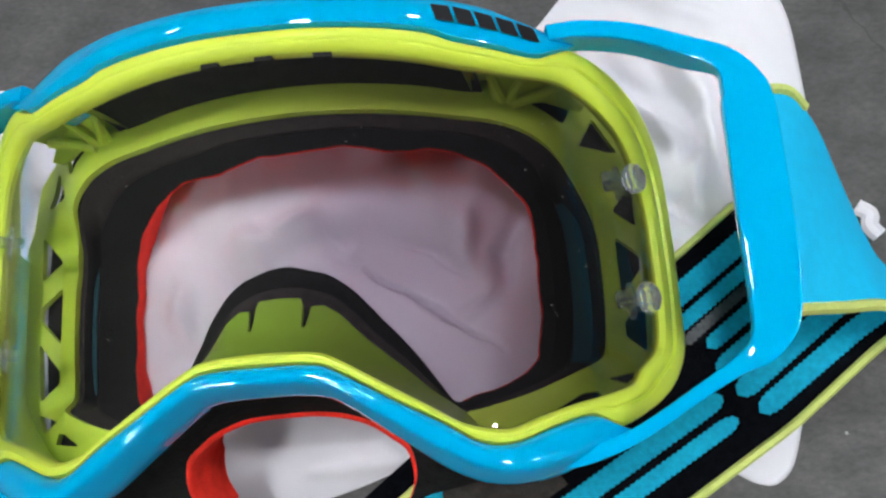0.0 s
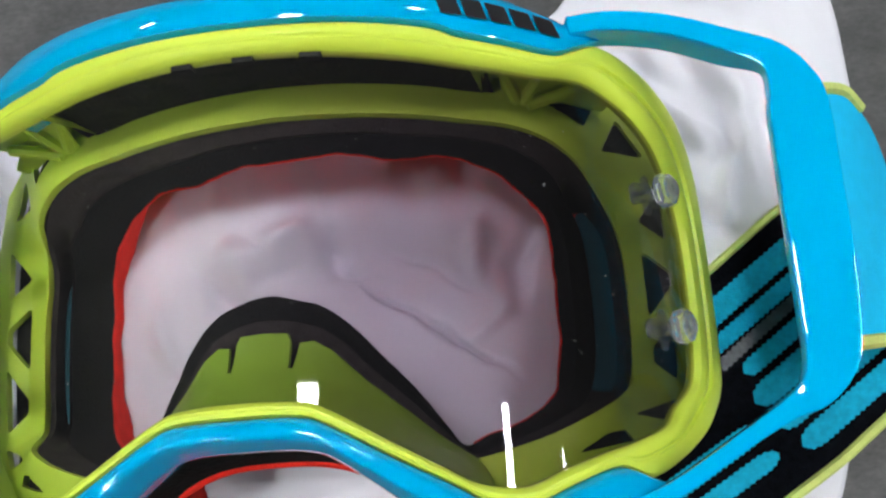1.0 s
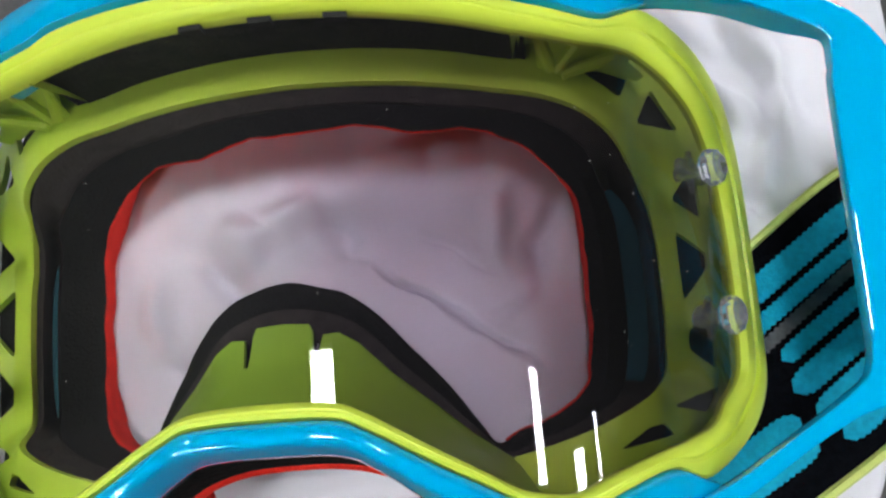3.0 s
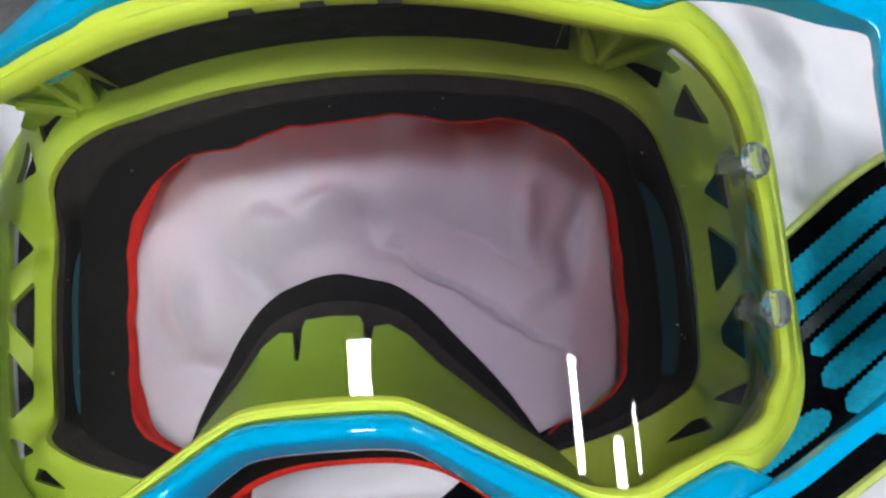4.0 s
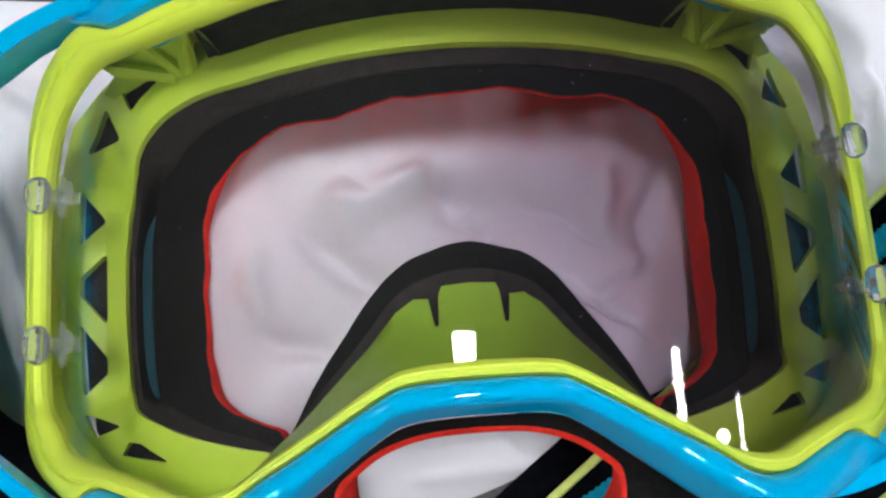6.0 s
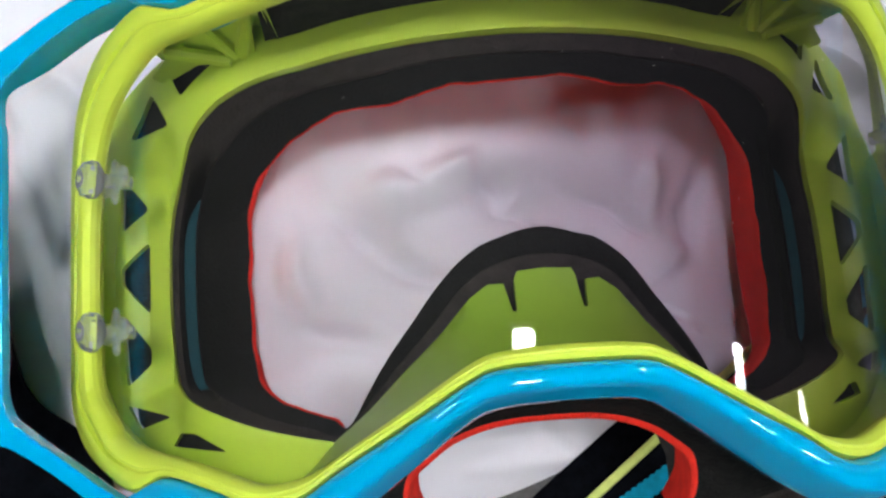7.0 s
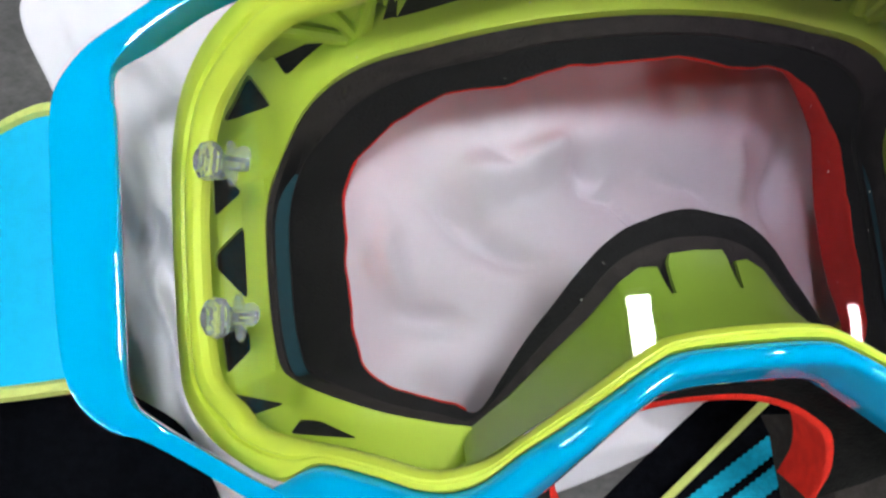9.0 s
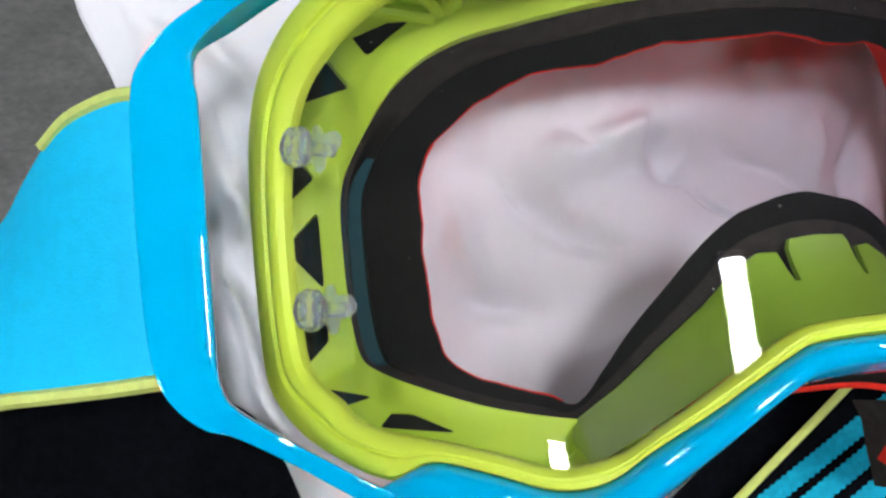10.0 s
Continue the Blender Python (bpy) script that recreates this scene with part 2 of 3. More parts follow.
# ---- the room ----
tagged(part("floor", box(-11, 13, -10, 10, -0.2, 0, 0), FLOOR, smooth=False), "worn dark grey concrete floor", "floor", kind="structure")
CEILING = 2.4
tagged(part("ceiling", box(-11, 13, -10, 10, CEILING + 0.06, CEILING + 0.2), CEIL, smooth=False), "plain dark grey ceiling", "ceiling", kind="structure")
for name, b in (("wall_north", (-11, 13, 10, 10.2, 0, CEILING + 0.06)), ("wall_south", (-11, 13, -10.2, -10, 0, CEILING + 0.06)),
                ("wall_west", (-11.2, -11, -10, 10, 0, CEILING + 0.06)), ("wall_east", (13, 13.2, -10, 10, 0, CEILING + 0.06))):
    tagged(part(name, box(*b), PAINT, smooth=False), "plain grey painted wall", "wall", kind="structure")


def ceiling_lamp(x, y, w, d, tube):
    lamp = tagged(new("ceiling_lamp"), "flat white ceiling lamp panel, switched on", "lamp", "ceiling lamps")
    lamp.location = (x, y, CEILING)
    part("housing", box(-w / 2 - 0.02, w / 2 + 0.02, -d / 2 - 0.02, d / 2 + 0.02, 0.006, 0.06, 0.004), STEEL, lamp)
    part("diffuser", box(-w / 2, w / 2, -d / 2, d / 2, 0.0, 0.0059), tube, lamp, "glowing white diffuser", smooth=False)
    return lamp


ceiling_lamp(0.0, 0.02, 0.22, 0.4, TUBE_DIM)
ceiling_lamp(-2.35, -0.38, 0.32, 0.26, TUBE_DIM)
bright_lamp = ceiling_lamp(3.05, 0.0, 0.2, 0.47, TUBE)
# all but the first are unseen lamps, added as fill light
for x, y in ((5.95, -0.16), (1.7, 2.1), (-1.3, -2.2), (-2.35, 2.4)):
    copy_thing(bright_lamp, pose(x, y, CEILING))
ceiling_lamp(4.6, -0.3, 0.5, 0.34, TUBE)

# ---- the goggles: surfaces ----
MM = 0.001


def front_z(x, off=0.0):
    r = 0.095 + off
    return -0.009 + math.sqrt(max(r * r - x * x, 1e-8))


def front(x, y, h=0.0, lean=0.5):
    """A point over the front surface by h; x and y in millimetres."""
    x, y = x * MM, y * MM
    z = front_z(x)
    n = Vector((lean * x / 0.095, 0, (z + 0.009) / 0.095)).normalized()
    return Vector((x, y, z)) + n * h


def rear_z(x, y=0.099):
    """The bowed surface of the inner frame; along the middle of each side it drops to a level flange."""
    a, v = abs(x) / MM, y / MM
    arc = -42.5 + math.sqrt(max(10000 - a * a, 1e-2)) + float(np.interp(a, [0, 38, 48, 55, 60, 64, 67, 75, 80, 88], [0, 0, 1.8, 3.0, 2.6, 1.2, 0, -1.5, 0, 4]))
    flange = float(np.interp(a, [58, 62, 66, 70, 75, 80, 90], [0, -1.5, -7.5, -11.2, -6.2, -1.0, 5.0]))
    w = min(1.0, max(0.0, (28 - v) / 9)) * min(1.0, max(0.0, (v + 31) / 9))
    return (arc + flange * w * w * (3 - 2 * w)) * MM


goggles = tagged(new("goggles"), "blue and lime yellow motocross goggles with clear lens", "goggles")

# outer and inner edge of the front rim, right half, millimetres
RIM_OUT = [(0, 40.7), (17, 40.7), (34, 40), (40, 38.4), (48, 37.7), (57, 37.2), (62, 39.6), (66, 41.8), (71.5, 41), (78.3, 38), (84.2, 32), (87.3, 23),
           (88.2, 10), (88.2, -5), (88, -17), (87, -26), (82.5, -33.5), (75.5, -39), (68, -42.4), (62, -40), (54, -42.2), (48, -44.5), (43.4, -45.1),
           (39, -44), (33.5, -40.6), (25, -36), (14.5, -30), (10, -28.5), (0, -28.2)]
RIM_IN = [(0, 35.8), (16, 35.5), (31, 34.5), (40, 33.6), (47, 33.2), (54, 33), (59, 33.4), (63.5, 33.4), (67.5, 32), (72, 29.5), (77, 24.9), (80, 18),
          (82, 8), (82.5, -5), (82, -16), (80.5, -24.5), (75.5, -29.8), (72.8, -33.3), (66, -35.8), (60, -37.4), (53, -39.6), (46.5, -41.9), (42, -41.8),
          (37, -40.5), (32, -37.6), (24, -33), (14.2, -27.3), (9.5, -25.9), (0, -25.5)]


def band(outer, inner, profile, closed=True, per=6, lean=0.5):
    o = spline(mirrored(outer), per, True) if closed else spline(outer, per)
    i = spline(mirrored(inner), per, True) if closed else spline(inner, per)
    def fade(p, t, h):
        """The lens groove shows down the sides alone."""
        return h * min(1.0, max(0.25 if p.y > 20 else 0.0, (abs(p.x) - 62) / 12)) if closed and 0.3 < t < 0.5 else h

    rings = [[front(*(b.lerp(a, t)), fade(a, t, h), lean) for a, b in zip(o, i)] for t, h in profile]
    return loft(rings, closed, True)


part("frame_rim", band(RIM_OUT, RIM_IN, [(0, -0.0042), (0.02, -0.0022), (0.12, -0.0009), (0.28, -0.0003), (0.36, -0.0004), (0.4, -0.0009), (0.45, -0.0009), (0.49, -0.0001),
     (0.6, 0.0002), (0.86, 0.0), (0.96, -0.0008), (1, -0.002), (0.97, -0.006), (0.3, -0.0058)]), YELLOW_RIM, goggles, "lime yellow front rim")

# small dark blocks for the shaded notches where the lens clips in under the brow
for x in (-9.8, 1.8, 14.0):
    rings = [[front(x + sx * 1.9, 35.0 + sy * 0.5, h) for sx, sy in ((-1, -1), (1, -1), (1, 1), (-1, 1))] for h in (-0.0046, -0.0018)]
    bm = loft(rings)
    cap(bm, range(4, 8))
    part("notch", bm, VENT, goggles, "dark block for a shaded clip notch in the rim", smooth=False)

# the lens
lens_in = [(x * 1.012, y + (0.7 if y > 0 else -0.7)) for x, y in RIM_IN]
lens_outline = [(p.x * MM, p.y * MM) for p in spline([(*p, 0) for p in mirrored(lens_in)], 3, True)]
part("lens", sheet(lens_outline, [], lambda x, y: front_z(x, -0.0022), 0.0012, 0.002), LENS, goggles, "clear lens, the shade on its right side put into its tint")

# the blue shell along the nose and brow
low = [(70, -45.2), (63.5, -48.4), (57, -51), (50, -52.4), (44.5, -52.4), (39.5, -51.2), (33.5, -48.2), (25, -42.4), (16, -36.2), (10.5, -33.9), (0, -33.4)]
inner = RIM_OUT[18:]
PUFF = [(0, -0.0012), (0.04, 0.0), (0.12, 0.0011), (0.25, 0.0018), (0.45, 0.0021), (0.6, 0.0019), (0.68, 0.0014), (0.76, 0.0002), (0.86, -0.0020), (0.95, -0.0042), (1, -0.0060), (0.96, -0.0078), (0.84, -0.011), (0.1, -0.011)]


def across(right):
    return [Vector((*p, 0)).xy for p in right] + [Vector((-p[0], p[1])) for p in right[-2::-1]]


def end_caps(bm, count, ring):
    a = [bm.verts[k * ring] for k in range(count)]
    b = [bm.verts[k * ring + ring - 1] for k in range(count)]
    bm.faces.new(a)
    bm.faces.new(b)


bm = band(across(low), across(inner), PUFF, False)
bm.verts.ensure_lookup_table()
end_caps(bm, len(PUFF), len(bm.verts) // len(PUFF))
part("lower_shell", bm, BLUE, goggles, "glossy sky blue nose shell")
brow_in = [(66, 41.6), (62, 39.6), (57, 37.2), (48, 37.7), (40, 38.4), (34, 40), (17, 40.7), (0, 40.7)]
brow_out = [(69, 44.6), (63.5, 46), (57, 47.6), (49, 49.2), (41, 49.8), (34, 50), (18, 50), (0, 49.8)]
BROW = [(0, -0.0012), (0.05, 0.0004), (0.18, 0.0008), (0.5, 0.0), (0.8, -0.0018), (0.94, -0.0032), (1, -0.005), (0.97, -0.013), (0.1, -0.013)]
bm = band(across(brow_out), across(brow_in), BROW, False)
bm.verts.ensure_lookup_table()
end_caps(bm, len(BROW), len(bm.verts) // len(BROW))
brow = part("upper_shell", bm, BLUE, goggles, "glossy sky blue brow shell")


def brow_point(x, f):
    """On the brow shell: f from the rim (0) to the back edge (1)."""
    lo = 38.3 - (x - 40) * 0.07
    hi = 49.8 - max(0, x - 41) * 0.13
    return front(x, lo + (hi - lo) * f, 0.0003 + (0.0008 - 0.0036 * max(0, f - 0.25)))


# a wordmark, as plain slanted bars
for k in range(5):
    x0 = 37.2 + 4.4 * k
    bm = bmesh.new()
    f0, f1 = 0.3 + 0.0 * k, 0.68
    cols = [[brow_point(x0 + s * 3.7 - 2.0 * (f - 0.3), f) for s in (0, 0.25, 0.5, 0.75, 1)] for f in (f0, (f0 + f1) / 2, f1)]
    up = [[p + Vector((0, 0, 0.0003)) for p in r] for r in cols]
    part("logo_bar", loft(up, False), INK, brow, "black slanted mark")

# ---- outrigger arms ----
def arm(side, stations):
    """A bent strip. Stations: x, y, z, half width across the bend, half depth; millimetres."""
    mid = spline([(side * s[0], s[1], s[2]) for s in stations], 6)
    size = spline([(s[3], s[4], 0) for s in stations], 6)
    rings = []
    for i, p in enumerate(mid):
        t = (mid[min(i + 1, len(mid) - 1)] - mid[max(i - 1, 0)]).normalized()
        u = t.cross(Vector((0, 0, 1))).normalized()
        w = u.cross(t).normalized()
        a, b = size[i].x, size[i].y
        ring = []
        for k in range(16):
            g = 2 * math.pi * (k + 0.5) / 16
            c, s = math.cos(g), math.sin(g)
            ring.append((p + u * a * math.copysign(abs(c) ** 0.12, c) + w * b * math.copysign(abs(s) ** 0.14, s)) * MM)
        rings.append(ring)
    bm = loft(rings)
    cap(bm, range(16))
    cap(bm, range(len(rings) * 16 - 16, len(rings) * 16))
    return bm


ARM = [(60, 43.6, 61, 1.9, 4), (68, 44.2, 59, 2.0, 4), (78, 42.4, 57, 2.1, 4), (88, 38.4, 55, 2.3, 4), (95.5, 34.0, 54, 3.0, 4), (98.6, 28.2, 53.4, 4.8, 4), (99.2, 23, 53, 5.6, 4), (99.3, 12, 52.5, 5.7, 4),
       (99.3, -2, 52, 5.7, 4), (99.1, -16, 51, 5.4, 4), (98.2, -23.5, 51, 4.7, 4), (95, -29, 51.4, 3.2, 4), (90, -32.2, 52.5, 1.9, 3.2), (82, -37, 55, 1.5, 2.6), (70, -44.2, 59.5, 1.5, 2.6), (60, -48, 62, 1.6, 2.8), (50, -49, 63, 1.6, 3)]


def hang(x, y, z, dx, dz):
    """How far an arm is pulled out and back by its strap."""
    f = min(1.0, max(0.0, (x - 58) / 38))
    return x + dx * f, y, z + dz * f


def flat(x, y, z, a, b):
    """The long upright bar is a flat strip, level with the face of the arms."""
    f = min(1.0, max(0.0, (x - 88) / 8))
    return x, y, z + 2.1 * f, a, b - 2.1 * f


ARM = [flat(*a) for a in ARM]
ARM_RIGHT = [(*hang(*a[:3], 3.0, 4.5), *a[3:]) for a in ARM]
ARM_LEFT = [(*hang(*a[:3], 0.0, -10.0), *a[3:]) for a in ARM]
part("outrigger", arm(1, ARM_RIGHT), BLUE, goggles, "sky blue outrigger arm that holds the strap")
part("outrigger", arm(-1, ARM_LEFT), BLUE, goggles, "sky blue outrigger arm that holds the strap")

# ---- the inner frame with its trussed vents ----
PAD = [(0, 34.4), (17, 34), (28, 33.4), (39, 32.5), (49, 31), (57.2, 27.5), (63.5, 22), (68.2, 16.3), (70.2, 10), (70.6, 0), (70.3, -12), (69.1, -21), (66.5, -24.6), (61, -28.2), (51, -32.6), (42, -35.2), (36, -36.5)]
BACK = [(0, 41), (18, 40.6), (28.6, 40), (42.6, 38.4), (46, 43), (56, 44), (66, 43.6), (75, 42), (82.5, 38), (86.6, 28), (87.6, 14), (86.8, -6), (85, -20), (80.5, -30), (72, -37), (60, -42), (47, -46), (40, -44.5), (34.5, -40)]
HOLES = [[(67, 41), (55, 37), (63.4, 33.1)], [(71.5, 37.5), (67, 28.7), (77.5, 30)], [(80.7, 23), (75, 15.6), (80.7, 10.6)], [(75, 8.2), (80.7, 2.8), (80.7, -0.2), (75, -7)],
         [(80.7, -6.8), (75, -14.4), (75, -17.6), (79.7, -22)], [(79.5, -26), (68, -29.4), (76, -31)], [(65, -32.7), (61.6, -33.2), (55.2, -36.8), (67, -35)]]


def rounded(loop, cut=0.12, grow=1.05):
    out = []
    n = len(loop)
    mid = sum((Vector(p) for p in loop), Vector((0, 0))) / n
    loop = [mid + (Vector(p) - mid) * grow for p in loop]
    for i in range(n):
        a, b, c = (Vector(loop[(i + k) % n]) for k in (-1, 0, 1))
        for t in (0, 0.5, 1):
            p, q = b.lerp(a, cut), b.lerp(c, cut)
            out.append(p * (1 - t) ** 2 + b * 2 * t * (1 - t) + q * t * t)
    return out


def plan(points, flip=1):
    return [(flip * p[0] * MM, p[1] * MM) for p in points]


pad_line = [p.xy for p in spline([(*p, 0) for p in PAD], 4)]
back_line = [Vector(p) for p in BACK]
outline = plan(back_line) + plan(pad_line[::-1])
outline += plan(pad_line[1:], -1) + plan(back_line[::-1][:-1], -1)
holes = [plan(rounded(h)) for h in HOLES] + [plan(rounded(h), -1) for h in HOLES]
part("inner_frame", sheet(outline, holes, rear_z, 0.0025, 0.0025, 0.004), YELLOW, goggles, "lime yellow inner frame with triangular vents")


def wall(points, top_h, scale=1.0, flip=1, thick=0.0016):
    """A wall from the inner frame's edge up to the rim, in plan along the points."""
    line = spline([(flip * p[0], p[1], 0) for p in points], 5)
    mid = Vector((0, 0, 0))
    rings = [[], [], [], []]
    for p in line:
        lo = Vector((p.x * MM, p.y * MM, rear_z(p.x * MM, p.y * MM) - 0.001))
        hi = front(p.x * (scale if p.y < 30 else 1.0), p.y * scale, top_h)
        inward = (mid - Vector((p.x, p.y, 0))).normalized() * thick
        for r, q in zip(rings, (lo, hi, hi + inward, lo + inward)):
            r.append(q)
    return loft(rings, False, True)


for flip in (1, -1):
    part("corner_wall", wall([(43.5, 40), (46, 43), (56, 44), (68, 43.4)], -0.003, 0.85, flip), YELLOW, goggles)
    part("bottom_wall", wall([(86.6, 17), (87, 10), (87, -6), (86, -20), (83, -27.5), (79.5, -31.5), (72, -37), (60, -42), (47, -45.5), (40, -44), (34.5, -40)], -0.0035, 0.965, flip, 0.0009), YELLOW, goggles)
    for x0, y0, (x1, y1) in ((47, 43, (49.5, 36.6)), (57, 42.5, (50.5, 36.2)), (65, 40.5, (51.5, 35.6))):
        b = Vector((flip * x1 * MM, y1 * MM, rear_z(x1 * MM) + 0.0008))
        a = front(flip * x0, y0 - 4, -0.005).lerp(Vector((flip * x0 * MM, y0 * MM, rear_z(x0 * MM))), 0.45)
        part("corner_rib", tube([a.lerp(b, k / 4) for k in range(5)], 0.0014, 8), YELLOW, goggles)
for flip in (1, -1):
    # the solid gusset behind the ribs
    upper = [front(flip * x, y - 4, -0.0062).lerp(Vector((flip * x * MM, y * MM, rear_z(x * MM))), f) for x, y, f in ((47.5, 43, 0.1), (52, 43.6, 0.3), (58, 43, 0.5), (64, 41.6, 0.6), (70, 39, 0.7))]
    lower = [Vector((flip * x * MM, y * MM, rear_z(x * MM) - 0.0006)) for x, y in ((47, 36.6), (49.5, 36.2), (53, 36.4), (58, 38.4), (67, 38.6))]
    rings = [[a.lerp(b, t) + Vector((0, 0, -dz)) for a, b in zip(upper, lower)] for t, dz in ((0, 0), (0.35, 0.001), (0.7, 0.0012), (1, 0), (1, 0.0012), (0.7, 0.0024), (0.35, 0.0022), (0, 0.0012))]
    part("corner_web", loft(rings, False, True), YELLOW, goggles)
# dark foam in the brow vent
vent = spline([(x, 40.6 - abs(x) ** 2 * 0.0012, 0) for x in range(-45, 46, 6)], 2)
rings = []
for dy, up in ((0, 0), (0.5, 1), (3.5, 1), (3.5, 0)):
    rings.append([front(p.x, p.y + dy - 2.2, -0.0045) if up else Vector((p.x * MM, (p.y + dy + 0.4) * MM, rear_z(p.x * MM) - 0.002)) for p in vent])
part("vent_foam", loft(rings, False, True), VENT, goggles, "dark foam strip in the brow vent")

for flip in (1, -1):
    side = [(50, 34), (54, 41), (66, 42.5), (73, 39.5), (78.5, 33), (81, 24), (81.5, 10), (81.5, -6), (80.5, -20), (78, -29.5), (71, -36), (60, -40.5), (50, -40)]
    back_edge = [p for p in pad_line if p.x > 50]
    part("vent_foam", sheet(plan([Vector(p) for p in side], flip) + plan([p for p in back_edge[::-1]], flip), [], lambda x, y: rear_z(x, y) - 0.0052, 0.001, 0.0025, 0.004), VENT, goggles, "dark foam behind the side vents")

# ---- the nose guard with its slits ----
NOSE = [(0, -12), (4.3, -12.3), (4.9, -13.6), (5.2, -19), (5.9, -19), (6.6, -14.2), (9, -13.9), (12, -15.8), (17, -21), (23.5, -26.6), (29.5, -32), (36, -36.8)]
rim_low = [(40, -42.2), (32, -37.9), (24, -33.4), (14.2, -27.6), (9.5, -26.2), (0, -25.8)]
TOP_X = [0, 4.5, 9, 12, 17, 23.5, 29.5, 36, 42]
TOP_Y = [-12, -12.5, -13.9, -15.8, -21, -26.6, -32, -37, -42]
TOP_Z = [69.5, 69.5, 68, 67, 63.5, 59, 55, 50, 48]
LOW_X = [0, 9.5, 14.2, 24, 32, 40, 46]
LOW_Y = [-25.8, -26.2, -27.6, -33.4, -37.9, -42.2, -46]


def guard_z(x, y):
    a = abs(x) / MM
    yt, zt = np.interp(a, TOP_X, TOP_Y), np.interp(a, TOP_X, TOP_Z)
    yl, zl = np.interp(a, LOW_X, LOW_Y), front_z(x) / MM - 5
    f = min(1.0, max(0.0, (y / MM - yl) / max(0.5, yt - yl)))
    return (zl + (zt - zl) * f - 2.2 * math.sin(math.pi * f)) * MM


guard = plan([Vector(p) for p in NOSE]) + plan([Vector(p) for p in rim_low[:-1]]) + plan([Vector(p) for p in rim_low[::-1]], -1) + plan([Vector(p) for p in NOSE[:0:-1]], -1)
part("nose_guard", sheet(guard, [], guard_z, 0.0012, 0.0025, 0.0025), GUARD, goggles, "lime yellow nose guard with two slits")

# ---- face foam and red lining ----
EDGE = [(x, y, None) for x, y in PAD[:-1]] + [(36, -36.5, 50), (29.5, -32, 55), (23.5, -26.6, 59), (17, -21, 63.5), (12, -15.8, 67), (9, -13.9, 68), (4.5, -12.5, 69.3), (0, -12, 69.5)]
SOFT = [(0, 28), (12, 28), (24, 26.6), (33, 27.3), (42, 25.3), (47, 22.3), (51.3, 19), (53.2, 15), (54.2, 9), (54.5, -1), (54.3, -12), (53.4, -18), (52.3, -23), (48.5, -27), (42.5, -30.3), (37, -32.2)]
SOFT = [(x, y, 49 - 65 + math.sqrt(65 * 65 - x * x)) for x, y in SOFT] + [(33.5, -34, 46), (29.8, -29, 51), (25.3, -22.6, 55), (20, -16.4, 59.5), (14.8, -10.6, 63.5), (9.9, -7.1, 65.5), (5, -5.6, 66.5), (0, -5.1, 66.8)]
EDGE = [(x, y, rear_z(x * MM, y * MM) / MM if z is None else z) for x, y, z in EDGE]
edge = spline(mirrored(EDGE), 7, True)
soft = spline(mirrored(SOFT), 7, True)


def shift(p, wob=0.0, skew=1.0):
    """The foam sits a little skew, and its lip is wavy."""
    q = p.copy()
    q.z += p.x * 0.085 * skew
    if wob:
        s = noise.noise(Vector((p.x * 0.09, p.y * 0.09, 3.1))) + 0.6 * noise.noise(Vector((p.x * 0.25, p.y * 0.25, 9.1)))
        d = Vector((p.x, p.y, 0)).normalized()
        q += d * s * wob
    return q * MM


def out_of(p, d):
    way = Vector((-0.7 * p.x, -28 - p.y, 0)) if p.z > 52.5 and p.y < 0 else Vector((-p.x, -36 - p.y, 0)) if p.z > 44.5 and p.y < -20 and abs(p.x) < 34.5 else Vector((p.x, p.y + 4, 0))
    return p + way.normalized() * d




def under_frame(p):
    """The foam's outer edge, tucked in beneath the inner frame."""
    q = out_of(p, 9.0 if p.z > 66 and p.y < 0 else 2.0) + Vector((0, 0, -3.0))
    if p.z < 46:
        q.z = min(q.z, rear_z(q.x * MM, q.y * MM) / MM - 4.0)
    return q


ring_a = [shift(under_frame(p), 0, 0) for p in edge]
ring_b = [shift(p + Vector((0, 0, -2.7)), 0, 0) for p in edge]


def slot(p):
    """How far the open slot along each side of the foam is cut at this place, 0 to 1."""
    k = min(1.0, max(0.0, (abs(p.x) - 52) / 5)) * min(1.0, max(0.0, (26 - p.y) / 6)) * min(1.0, max(0.0, (p.y + 29) / 6))
    return k * k * (3 - 2 * k)


def sunk(p, q, t, k):
    r = p.lerp(q, t) + Vector((0, 0, -2.7 + 1.3 * min(1.0, t / 0.4)))
    r.z += (11 - r.z) * k * k
    return r


ring_b2 = [shift(p.lerp(q, 0.08) + Vector((0, 0, -2.4)), 0, 0.1) for p, q in zip(edge, soft)]
ring_s1 = [shift(sunk(p, q, 0.16 + (0.04 if p.x > 0 else -0.06) * slot(p), slot(p)), 0, 0.2) for p, q in zip(edge, soft)]
ring_s2 = [shift(sunk(p, q, 0.3 + (0.2 if p.x > 0 else -0.02) * slot(p), slot(p)), 0, 0.3) for p, q in zip(edge, soft)]
ring_c = [shift(p.lerp(q, 0.4 + (0.12 if p.x > 0 else -0.1) * slot(p)) + Vector((0, 0, -1.4)), 0, 0.4) for p, q in zip(edge, soft)]
ring_d = [shift(p.lerp(q, 0.8) + Vector((0, 0, -0.6))) for p, q in zip(edge, soft)]
ring_e = [shift(q + Vector((0, 0, -0.3)), 0.75) for q in soft]
ring_f = [shift(out_of(q, 1.2 if q.z > 43 and q.y < 0 else -0.2 if q.y > 20 else -0.45) + Vector((0, 0, -0.9 if q.y > 20 else -1.5)), 0.75) for q in soft]
ring_f2 = [shift(out_of(q, 2.4 if q.z > 43 and q.y < 0 else 0.0) + Vector((0, 2.4 if q.y > 20 else 0, -3.0)), 0.75) for q in soft]


